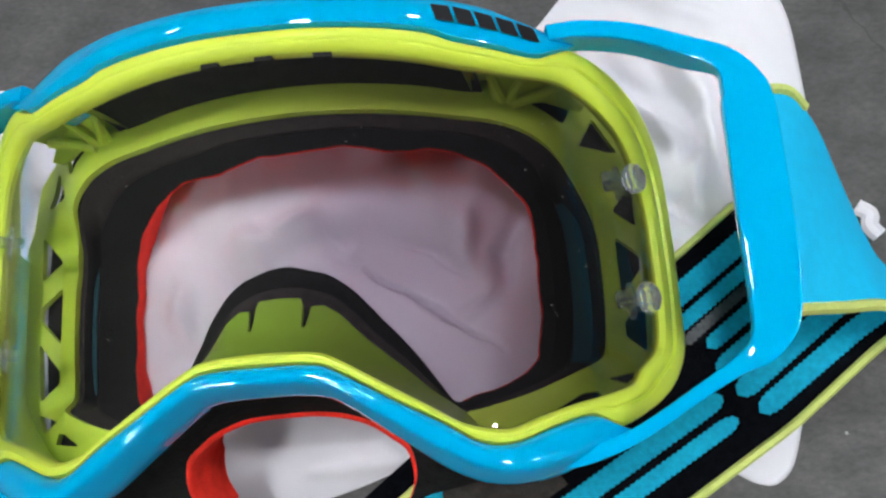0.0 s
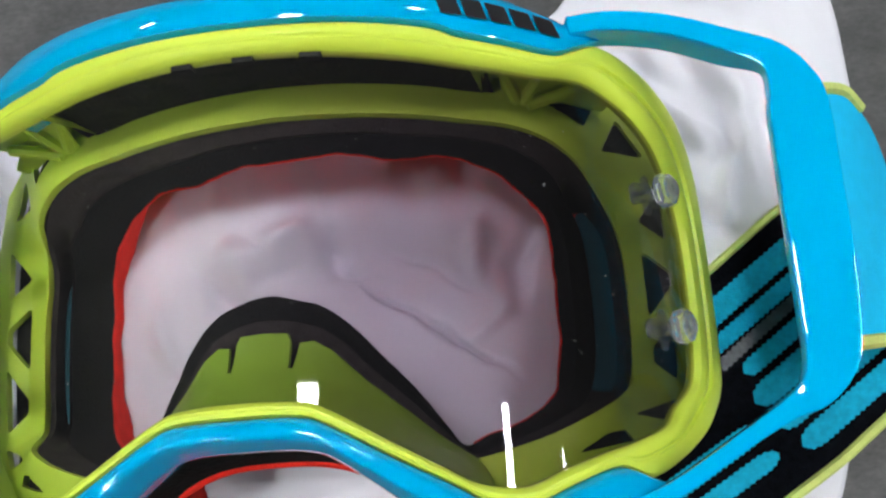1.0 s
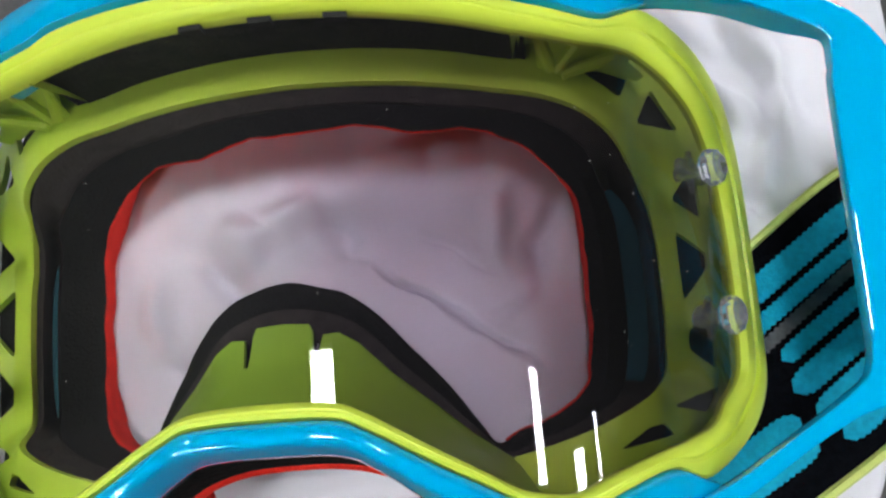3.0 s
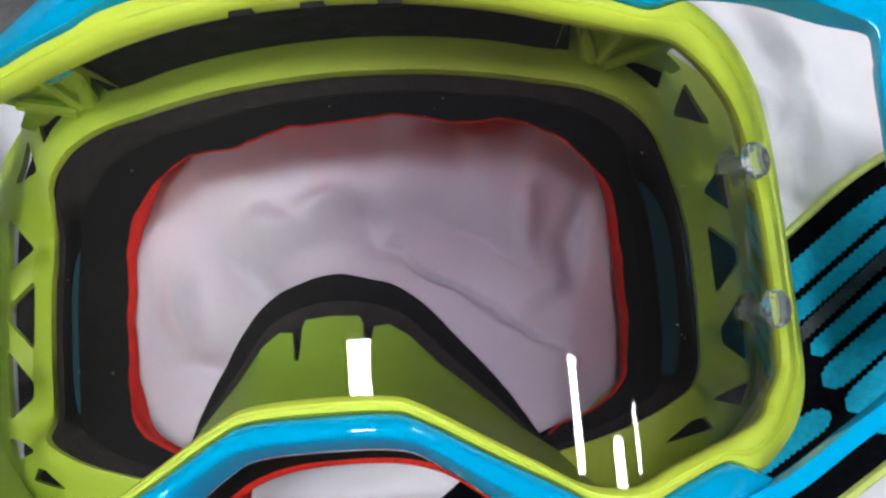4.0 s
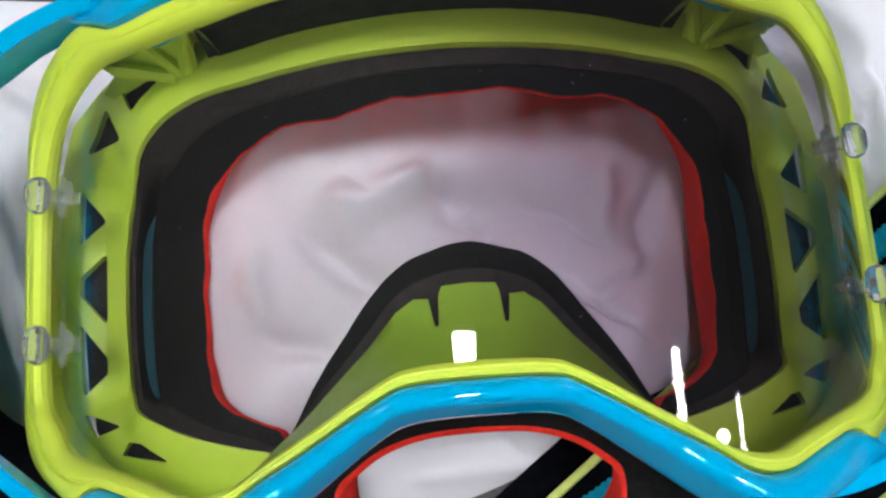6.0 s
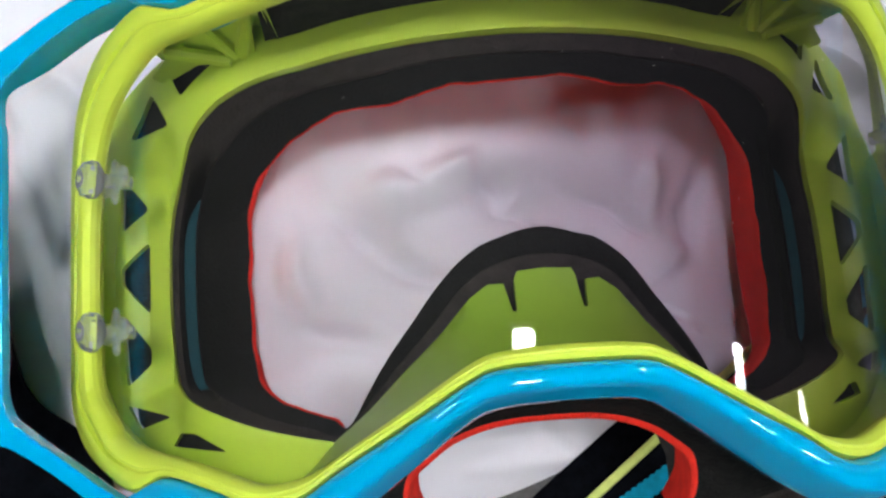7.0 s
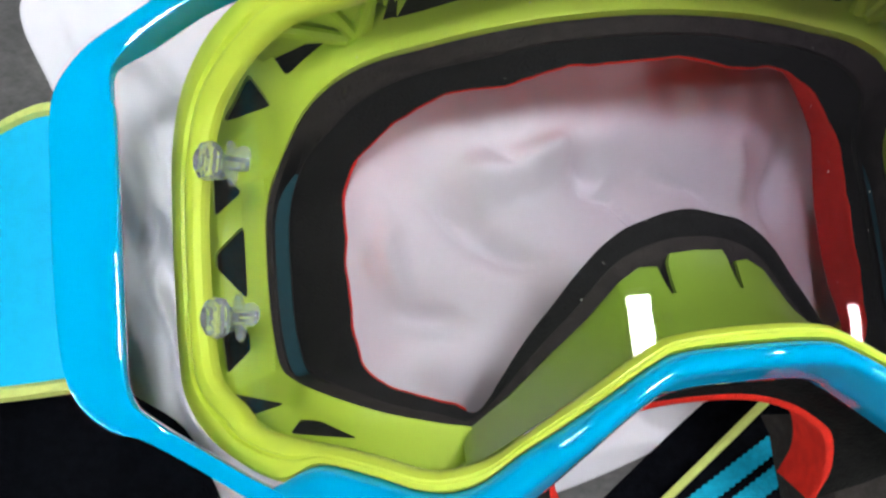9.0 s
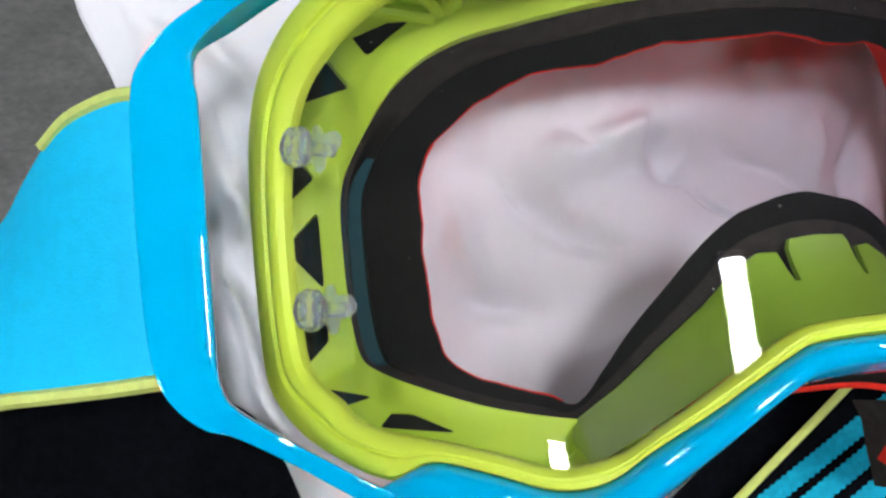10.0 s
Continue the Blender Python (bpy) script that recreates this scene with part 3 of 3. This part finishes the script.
def fleece(q):
    """The lower edge of the fleece: deep under the brow, tucked in at the nose."""
    if q.z > 43 and q.y < 0:
        return out_of(q, 5.0) + Vector((0, 0, -7))
    top = min(1.0, 2.5 * max(0.0, 1 - abs(q.x) / 58)) if q.y > 12 else 0.0
    r = q + Vector((0, 10.5 * top, -10.5 + 1.0 * top - 9 * slot(q)))
    r.z = max(r.z, 2.0 - r.x * 0.085)
    return r


ring_g = [shift(fleece(q), 0.3) for q in soft]


def hem(p):
    """The back of the foam: down to the bag under the brow, splayed outwards."""
    k = min(1.0, max(0.0, (p.y - 8) / 18))
    q = out_of(p, 1 + 15 * k)
    q.z = max(1.2, (p.z - 14 - 14 * slot(p)) * (1 - k) + 1.5 * k)
    return q


ring_h = [shift(hem(p)) for p in edge]
ring_c2 = [p + Vector((0, 0, -0.0012)) for p in ring_c]
part("face_foam", loft([ring_h, ring_a, ring_b, ring_b2, ring_s1, ring_s2, ring_c, ring_c2]), FOAM_GREY, goggles, "dark grey outer layer of face foam")
for flip in (1, -1):
    # dark strip standing in for the shaded cyan strap below the slot
    run = [j for j in range(len(edge)) if edge[j].x * flip > 50 and slot(edge[j]) > 0.93]
    rise = Vector((0, 0, 0.0004))
    part("slot_strip", loft([[ring_s1[j] + rise for j in run], [ring_s2[j] + rise for j in run]], False), STRAP_SHADED, goggles, "stand-in for the shaded cyan strap below the foam's side slot")
part("inner_foam", loft([ring_c2, ring_d, ring_e]), FOAM, goggles, "black inner layer of face foam")
part("fleece_lining", loft([ring_e, ring_f, ring_f2, ring_g, ring_h]), RED, goggles, "red fleece lining of the face foam", angle=180)

# foam round the nose opening
NB = [(0, -34.9, 62), (9, -35.4, 62), (16, -37.4, 61), (21, -40.6, 60), (24, -43.5, 58), (24.6, -49, 55), (22.5, -54, 52)]
NA = [(0, -32, 72), (11, -32.5, 71), (18, -35, 68), (27, -40, 65), (35, -46, 60), (42, -49, 55), (44, -50, 50)]


def arch(half):
    return spline([Vector((-p[0], p[1], p[2])) for p in half[:0:-1]] + [Vector(p) for p in half], 6)


na, nb = arch(NA), arch(NB)
nose = [[p * MM for p in na], [(p.lerp(q, 0.6) + Vector((0, 0, 1.5))) * MM for p, q in zip(na, nb)], [q * MM for q in nb]]
part("nose_foam", loft(nose, False), FOAM, goggles, "black foam edge over the nose")
def flap(q):
    """The lining sags into the opening on one side."""
    return -q.x * 0.11 * min(1.0, max(0.0, (-39 - q.y) / 4)) if q.x < 0 else 0.0


red = [nose[2], [(q + Vector((-q.x * 0.03, -0.9, -0.8))) * MM for q in nb], [(q + Vector((-q.x * 0.03, -0.4, -2))) * MM for q in nb], [(q + Vector((flap(q), 1.5, -8))) * MM for q in nb], [(q + Vector((q.x * 0.05 + 1.6 * flap(q), 3.5, -16))) * MM for q in nb]]
part("nose_lining", loft(red, False), RED, goggles, "red fleece lining over the nose", angle=180)

for flip in (1, -1):
    wing = spline([(23, -37, 60), (27, -41.2, 58), (31, -45, 57), (36, -46.6, 57), (40, -48.2, 57), (45, -50, 58)], 5)
    root = spline([(25, -37, 66), (29, -40, 65), (34, -44, 63), (39, -47, 62), (44, -49, 61), (48, -49, 60)], 5)
    rings = [[Vector((flip * p.x, p.y, p.z + dz)) * MM for p in line] for line, dz in ((root, 0), (wing, 0), (wing, -1.6), (root, -2.5))]
    part("frame_wing", loft(rings, False, True), YELLOW, goggles)

for flip in (1, -1):
    cheek = [(27, -40), (34, -44), (44, -47.5), (54, -50), (56, -53), (50, -56.5), (38, -58), (29, -57), (28.5, -49), (28.5, -44)]
    part("cheek_foam", sheet(plan([Vector(p) for p in cheek], flip), [], lambda x, y: 0.047 - 0.25 * (abs(x) - 0.027), 0.022, 0.004), FOAM_GREY, goggles, "dark foam under the nose shell")

# ---- clear posts ----
def post(side, y):
    x = 77.2
    z = front_z(x * MM)
    n = Vector((side * 0.83, 0, 0.557))
    base = Vector((side * x * MM, y * MM, z)) - n * 0.0042
    rot = n.to_track_quat("Z", "Y").to_matrix().to_4x4()
    peg = tagged(new("lens_post"), "clear plastic post")
    peg.parent = goggles
    peg.matrix_basis = Matrix.Translation(base) @ rot
    prof = [(0.0004, -0.0028), (0.0013, -0.0027), (0.0014, 0.0028), (0.0026, 0.0030), (0.0035, 0.0038), (0.0037, 0.0050), (0.0032, 0.0062), (0.0019, 0.0070), (0.0014, 0.0062), (0.0003, 0.0060)]
    rings = [[Vector((r * math.cos(a), r * math.sin(a), h)) for a in (2 * math.pi * k / 12 for k in range(12))] for r, h in prof]
    bm = loft(rings)
    cap(bm, range(12))
    cap(bm, range(len(rings) * 12 - 12, len(rings) * 12))
    part("head", bm, GLASS, peg, smooth=False)
    ring = []
    for k in range(40):
        a = 2 * math.pi * k / 40
        r = 0.0043 + 0.0014 * math.cos(4 * a) - 0.0013 * math.cos(2 * a)
        ring.append(Vector((r * math.cos(a), r * math.sin(a), 0)))
    rings = [[Vector((p.x * s, p.y * s, h)) for p in ring] for s, h in ((0.35, -0.0002), (0.95, 0.0), (1.0, 0.0004), (0.95, 0.0008), (0.35, 0.0011))]
    part("flange", loft(rings), CLEAR, peg)


for side in (1, -1):
    for y in (13.8, -14.2):
        post(side, y)

# ---- the strap ----
def ribbon(a, b, thick=0.0012, per=6, cross=8, sag=0.0):
    """A band between two edge lines (millimetres), with thickness."""
    ea, eb = spline(a, per), spline(b, per)
    top = [[(p.lerp(q, k / cross) + Vector((0, 0, sag * math.sin(math.pi * k / cross)))) * MM for p, q in zip(ea, eb)] for k in range(cross + 1)]
    low_ = [[p - Vector((0, 0, thick)) for p in r] for r in top]
    return loft(top + low_[::-1], False, True)


def edging(name, line, radius, parent, mat=PIPING):
    part(name, tube([p * MM for p in spline(line, 6)], radius, 6), mat, parent, "yellow edge piping")


strap = tagged(new("strap"), "cyan and black goggle strap with yellow edging")
strap.parent = goggles
RT = [(99, 27, 58), (106, 27.8, 57), (113, 28.6, 53), (118, 26.5, 47), (123.5, 23, 38), (129.5, 16, 27), (137, 2, 17), (143.5, -5, 10), (158, -20, 5)]
RB = [(99, -20.5, 56), (106, -20.5, 55), (111, -20, 52), (115.5, -19.5, 48), (120.5, -19, 44), (126, -18.5, 41), (131, -18.5, 38), (140, -20, 28), (160, -26, 10)]
part("strap_end", ribbon(RT, RB), STRAP_CYAN, strap, "plain cyan side of the strap")
edging("piping", [(x, y + 0.4, z) for x, y, z in RT[:4]], 0.0013, strap)
edging("piping", [(x, y - 0.6, z) for x, y, z in RB], 0.0014, strap)
LT = [(-99, 25, 42.5), (-105, 26.2, 42), (-110, 26.2, 40), (-118, 25, 34), (-124, 22, 28), (-130.5, 17, 20), (-137.5, 11, 12), (-155, -6, 5)]
LB = [(-99, -22.6, 40), (-105, -22.8, 40.5), (-111, -23, 39), (-117, -23, 36), (-124, -23, 33), (-132, -23, 30), (-144, -24, 22), (-160, -30, 10)]
part("strap_end", ribbon(LT, LB), STRAP_CYAN, strap, "plain cyan side of the strap")
edging("piping", [(x, y + 0.4, z) for x, y, z in LT[:5]], 0.0013, strap)
edging("piping", [(x, y - 0.6, z) for x, y, z in LB], 0.0014, strap)

DU, DV = Vector((0.8, 0.6, 0)), Vector((-0.6, 0.8, 0))


def uv(u, v, z=8.5):
    """A place on the lying strap: u along it, v across, millimetres."""
    q = DU * u + DV * (v - (0.006 * (u - 92) ** 2 if u > 92 else 0.0))
    return Vector((q.x, q.y, z + 1.2 * math.sin(u * 0.045 + 1.0) ))


US = list(range(-40, 116, 6))


def low_edge(u):
    return -102 + max(0, 66 - u) * 0.1


part("strap_band", ribbon([uv(u, -52) for u in US], [uv(u, low_edge(u)) for u in US], 0.0012, 2, 10), STRAP_BLACK, strap, "black woven outer side of the strap")
# an added dark band for the shaded floor between bag and strap
part("strap_band", ribbon([uv(u, -44, 2.0) for u in US[:11]], [uv(u, -62, 4.0) for u in US[:11]], 0.0012, 2, 6), STRAP_BLACK, strap, "dark band added for the shaded floor beside the strap")
edging("piping", [uv(u, -51.6) for u in US], 0.0010, strap)
edging("piping", [uv(u, low_edge(u) - 0.6) for u in US], 0.0012, strap)


def stripe(u0, u1, v0, v1, round0=2.0, round1=2.0, mat=None, slope=0.0):
    """A woven stripe with jagged long edges and rounded ends, a little proud of the band."""
    bm = bmesh.new()
    cols = []
    n = int((u1 - u0) / 0.8)
    for k in range(n + 1):
        u = u0 + (u1 - u0) * k / n
        e = 0.0
        if u - u0 < round0:
            e = 1 - math.sqrt(max(0, 1 - (1 - (u - u0) / round0) ** 2))
        if u1 - u < round1:
            e = max(e, 1 - math.sqrt(max(0, 1 - (1 - (u1 - u) / round1) ** 2)))
        half = (v0 - v1) / 2 * (1 - e * 0.95)
        mid_ = (v0 + v1) / 2 + slope * (u - u0)
        jag = 0.45 * (k % 2)
        cols.append([bm.verts.new(uv(u, mid_ + half * s - (jag * (1 if s > 0 else -1) if abs(s) == 1 else 0), 8.8) * MM) for s in (1, 0.33, -0.33, -1)])
    for a, b in zip(cols, cols[1:]):
        for i in range(3):
            bm.faces.new((a[i], a[i + 1], b[i + 1], b[i]))
    part("woven_stripe", bm, mat or STRAP_PRINT, strap, "cyan woven stripe" if mat is None else "worn grey silicone grip")


for s in ((46, 113, -56.2, -62.2, 3, 1, -0.02), (46, 113, -63.3, -67.4, 3, 1, -0.02), (64, 113, -72.2, -76.6, 3, 1, -0.02), (61, 113, -77.8, -84.0, 5, 1, -0.03),
          (61, 113, -85.0, -91.0, 5, 1, -0.01), (62, 113, -92.0, -97.6, 5, 1, -0.03), (4, 58, -76.8, -82.4, 6, 5, -0.11), (-2, 57, -83.4, -88.0, 6, 5, -0.11),
          (-30, 22, -53.2, -57.6, 4, 6, -0.12), (-30, 20, -59.0, -63.6, 4, 6, -0.12), (-30, 8, -66, -71, 4, 6, -0.1)):
    stripe(*s[:6], None, s[6])
stripe(60, 96, -68.2, -71.4, 2, 2, SCUFF)

# the strap's other half, folded under on the far side
part("strap_band", ribbon([(-116, 26, 7), (-110, 10, 8), (-106, -12, 9), (-101, -23, 9), (-90, -32, 9), (-84, -45, 9), (-78, -66, 7), (-73, -90, 4)],
                          [(-130, 14, 4), (-140, 2, 4), (-150, -20, 4), (-152, -40, 4), (-145, -56, 4), (-135, -72, 4), (-125, -90, 4), (-118, -110, 3)], 0.0015, 6, 12, 2.0), STRAP_BLACK, strap, "black woven outer side of the strap")

# ---- the cloth bag ----
BAG = [(-113, 20), (-115, 40), (-123, 61), (-122, 70), (-112, 77), (-90, 76), (-40, 72), (0, 68), (40, 70), (60, 78), (72, 90), (90, 99), (118, 97), (131, 80), (133.5, 55), (132, 20),
       (124, -20), (117, -46), (112, -55), (105, -56), (92, -48), (62, -35), (48, -34), (34, -38), (16, -45), (-2, -51), (-30, -58), (-60, -66), (-90, -58), (-108, -30), (-112, 0)]
CREASES = [((0, 12), (45, -18), 0.55, 1.2, -1), ((-27, 11), (-19, 18.5), 1.3, 5.5, 1), ((-20, 18), (-4, 21.5), 1.3, 6, 1), ((-34, 14), (-27, 3.5), 1.0, 4.5, -1), ((-28, 4), (-11, -1), 1.0, 4.5, -1),
           ((-4, 21), (5, 10), 1.1, 5, -1), ((6, -17), (-18, -27), 0.8, 3, -1), ((-46, -15), (-30, -17), 0.8, 4, -1), ((12, 15), (35, 6), 0.35, 1.4, -1), ((51, 20), (44, 0), 1.2, 3.5, -1), ((38, 22), (36, 8), 0.9, 3.2, 1),
           ((30, -8), (46, 4), 0.5, 2.2, 1), ((-47, 12), (-44, -8), 1.0, 4, 1),
           ((75, 60), (118, 35), 1.8, 4, -1), ((100, 60), (112, 5), 1.8, 5, 1), ((85, 30), (100, 10), 1.5, 3, -1), ((-100, 40), (-92, -20), 2.0, 4, 1), ((-106, 20), (-90, -40), 1.6, 3, -1),
           ((-110, 60), (-80, 30), 1.5, 5, 1), ((10, -40), (25, -55), 1.2, 3, -1), ((-10, -44), (30, -48), 1.0, 3, 1), ((80, 90), (120, 70), 1.2, 5, 1), ((-112, 62), (-100, 10), 1.6, 3, 1), ((-98, 34), (-97, -36), 1.5, 2.6, -1), ((-92, 40), (-92, -10), 1.2, 2.4, 1),
           ((92, 62), (108, 22), 1.3, 3, -1), ((104, 48), (100, 14), 1.4, 2.6, 1), ((88, 52), (97, 28), 1.0, 3, 1), ((-97, 10), (-86, -22), 2.6, 3.0, -1), ((-97, 20), (-87, 0), 1.8, 2.8, 1), ((-94, -14), (-86, -38), 1.6, 2.6, 1)]


def bag_z(x, y, f):
    z = 0.6 + 4.6 * (1 - f ** 6)
    z += 3.0 * noise.noise(Vector((x * 0.03, y * 0.03, 1.7))) * (1 - f ** 4)
    z += 1.4 * noise.noise(Vector((x * 0.07 + 0.03 * y, y * 0.05, 5.2))) * (1 - f ** 4)
    side = min(1.0, max(0.0, (abs(x) - 68) / 20))
    z += side * 2.6 * (abs(noise.noise(Vector((x * 0.09 + 0.02 * y, y * 0.028, 8.4)))) - 0.3) * (1 - f ** 8)
    # folds wander a little
    wx = x + 5.0 * noise.noise(Vector((x * 0.045, y * 0.045, 3.1))) + 1.6 * noise.noise(Vector((x * 0.14, y * 0.14, 7.7)))
    wy = y + 5.0 * noise.noise(Vector((x * 0.045, y * 0.045, 9.4))) + 1.6 * noise.noise(Vector((x * 0.14, y * 0.14, 2.3)))
    for (ax, ay), (bx, by), h, w, s in CREASES:
        a, d = Vector((ax, ay)), Vector((bx - ax, by - ay))
        t = min(1, max(0, (Vector((wx, wy)) - a).dot(d) / d.length_squared))
        c = (Vector((wx, wy)) - a - d * t)
        z += s * (6.0 if abs(x) < 70 else 5.0) * h * math.exp(-c.length_squared / (0.55 * w * w)) * math.sin(math.pi * min(1, max(0, 0.08 + 0.84 * t))) * (1 - f ** 4)
    inner = max(0.0, 1 - (x / 66) ** 4) * max(0.0, 1 - ((y - 2) / 40) ** 4)
    # a blunt ridge runs up the middle of the bag
    ridge = math.sqrt((x + 5 + 0.15 * (y - 10)) ** 2 + 30)
    z += inner * (2.6 + max(-3.0, 3.5 - 0.1 * ridge))
    # it is pushed up against the fleece under the brow and at the sides
    lift = min(1.0, max(0.0, (y - 11 - 4 * noise.noise(Vector((x * 0.05, 0.3, 6.0)))) / 18))
    brow_rise = lift * lift * (3 - 2 * lift) * min(1.0, max(0.0, (56 - y) / 9)) * max(0.0, 1 - (x / 58) ** 4)
    z += brow_rise * (9 + 1.5 * noise.noise(Vector((x * 0.16, y * 0.03, 2.2))))
    side_rise = min(1.0, max(0.0, (abs(x) - 44) / 11)) * min(1.0, max(0.0, (66 - abs(x)) / 8)) * max(0.0, 1 - ((y - 2) / 32) ** 4)
    z += side_rise ** 2 * (4.5 if x < 0 else -1.0)
    return max(0.5, z)


rim = spline([(*p, 0) for p in BAG], 12, True)
centre = Vector((5, 8, 0))
rings = []
for k in range(1, 96):
    f = k / 95
    rings.append([Vector((q.x, q.y, bag_z(q.x, q.y, f))) * MM for q in (centre.lerp(p, f) for p in rim)])
rings.append([Vector((p.x * 0.999, p.y * 0.999, 0.1)) * MM for p in rim])
bm = loft(rings)
cap(bm, range(len(rim)))
bag = tagged(part("cloth_bag", bm, CLOTH, angle=180), "white microfibre goggle bag lying crumpled on the floor", "bag")
# the end of its drawstring
lump = spline([(141, 14, 3), (144, 11.5, 3.2), (143.5, 8.5, 3), (145.5, 5.5, 3)], 5)
part("drawstring_end", tube([p * MM for p in lump], 0.0023, 8), CLOTH, bag, "white cord end")

# dust on the lens
rng = random.Random(4)
bm = bmesh.new()
for k in range(70):
    x, y = rng.uniform(-74, 74), rng.uniform(-24, 32)
    r = rng.choice((0.06, 0.07, 0.08, 0.13))
    c = Vector((x * MM, y * MM, front_z(x * MM, -0.0022) + 0.0001))
    bm.faces.new([bm.verts.new(c + Vector((r * MM * math.cos(a), r * MM * math.sin(a) * rng.uniform(0.6, 1.6), -x * r * MM * math.cos(a) / 60))) for a in (0.3, 1.5, 2.8, 4.0, 5.3)])
tagged(part("lens_dust", bm, DUST, smooth=False), "fine pale dust specks on the goggle lens", "dust", kind="stuff")
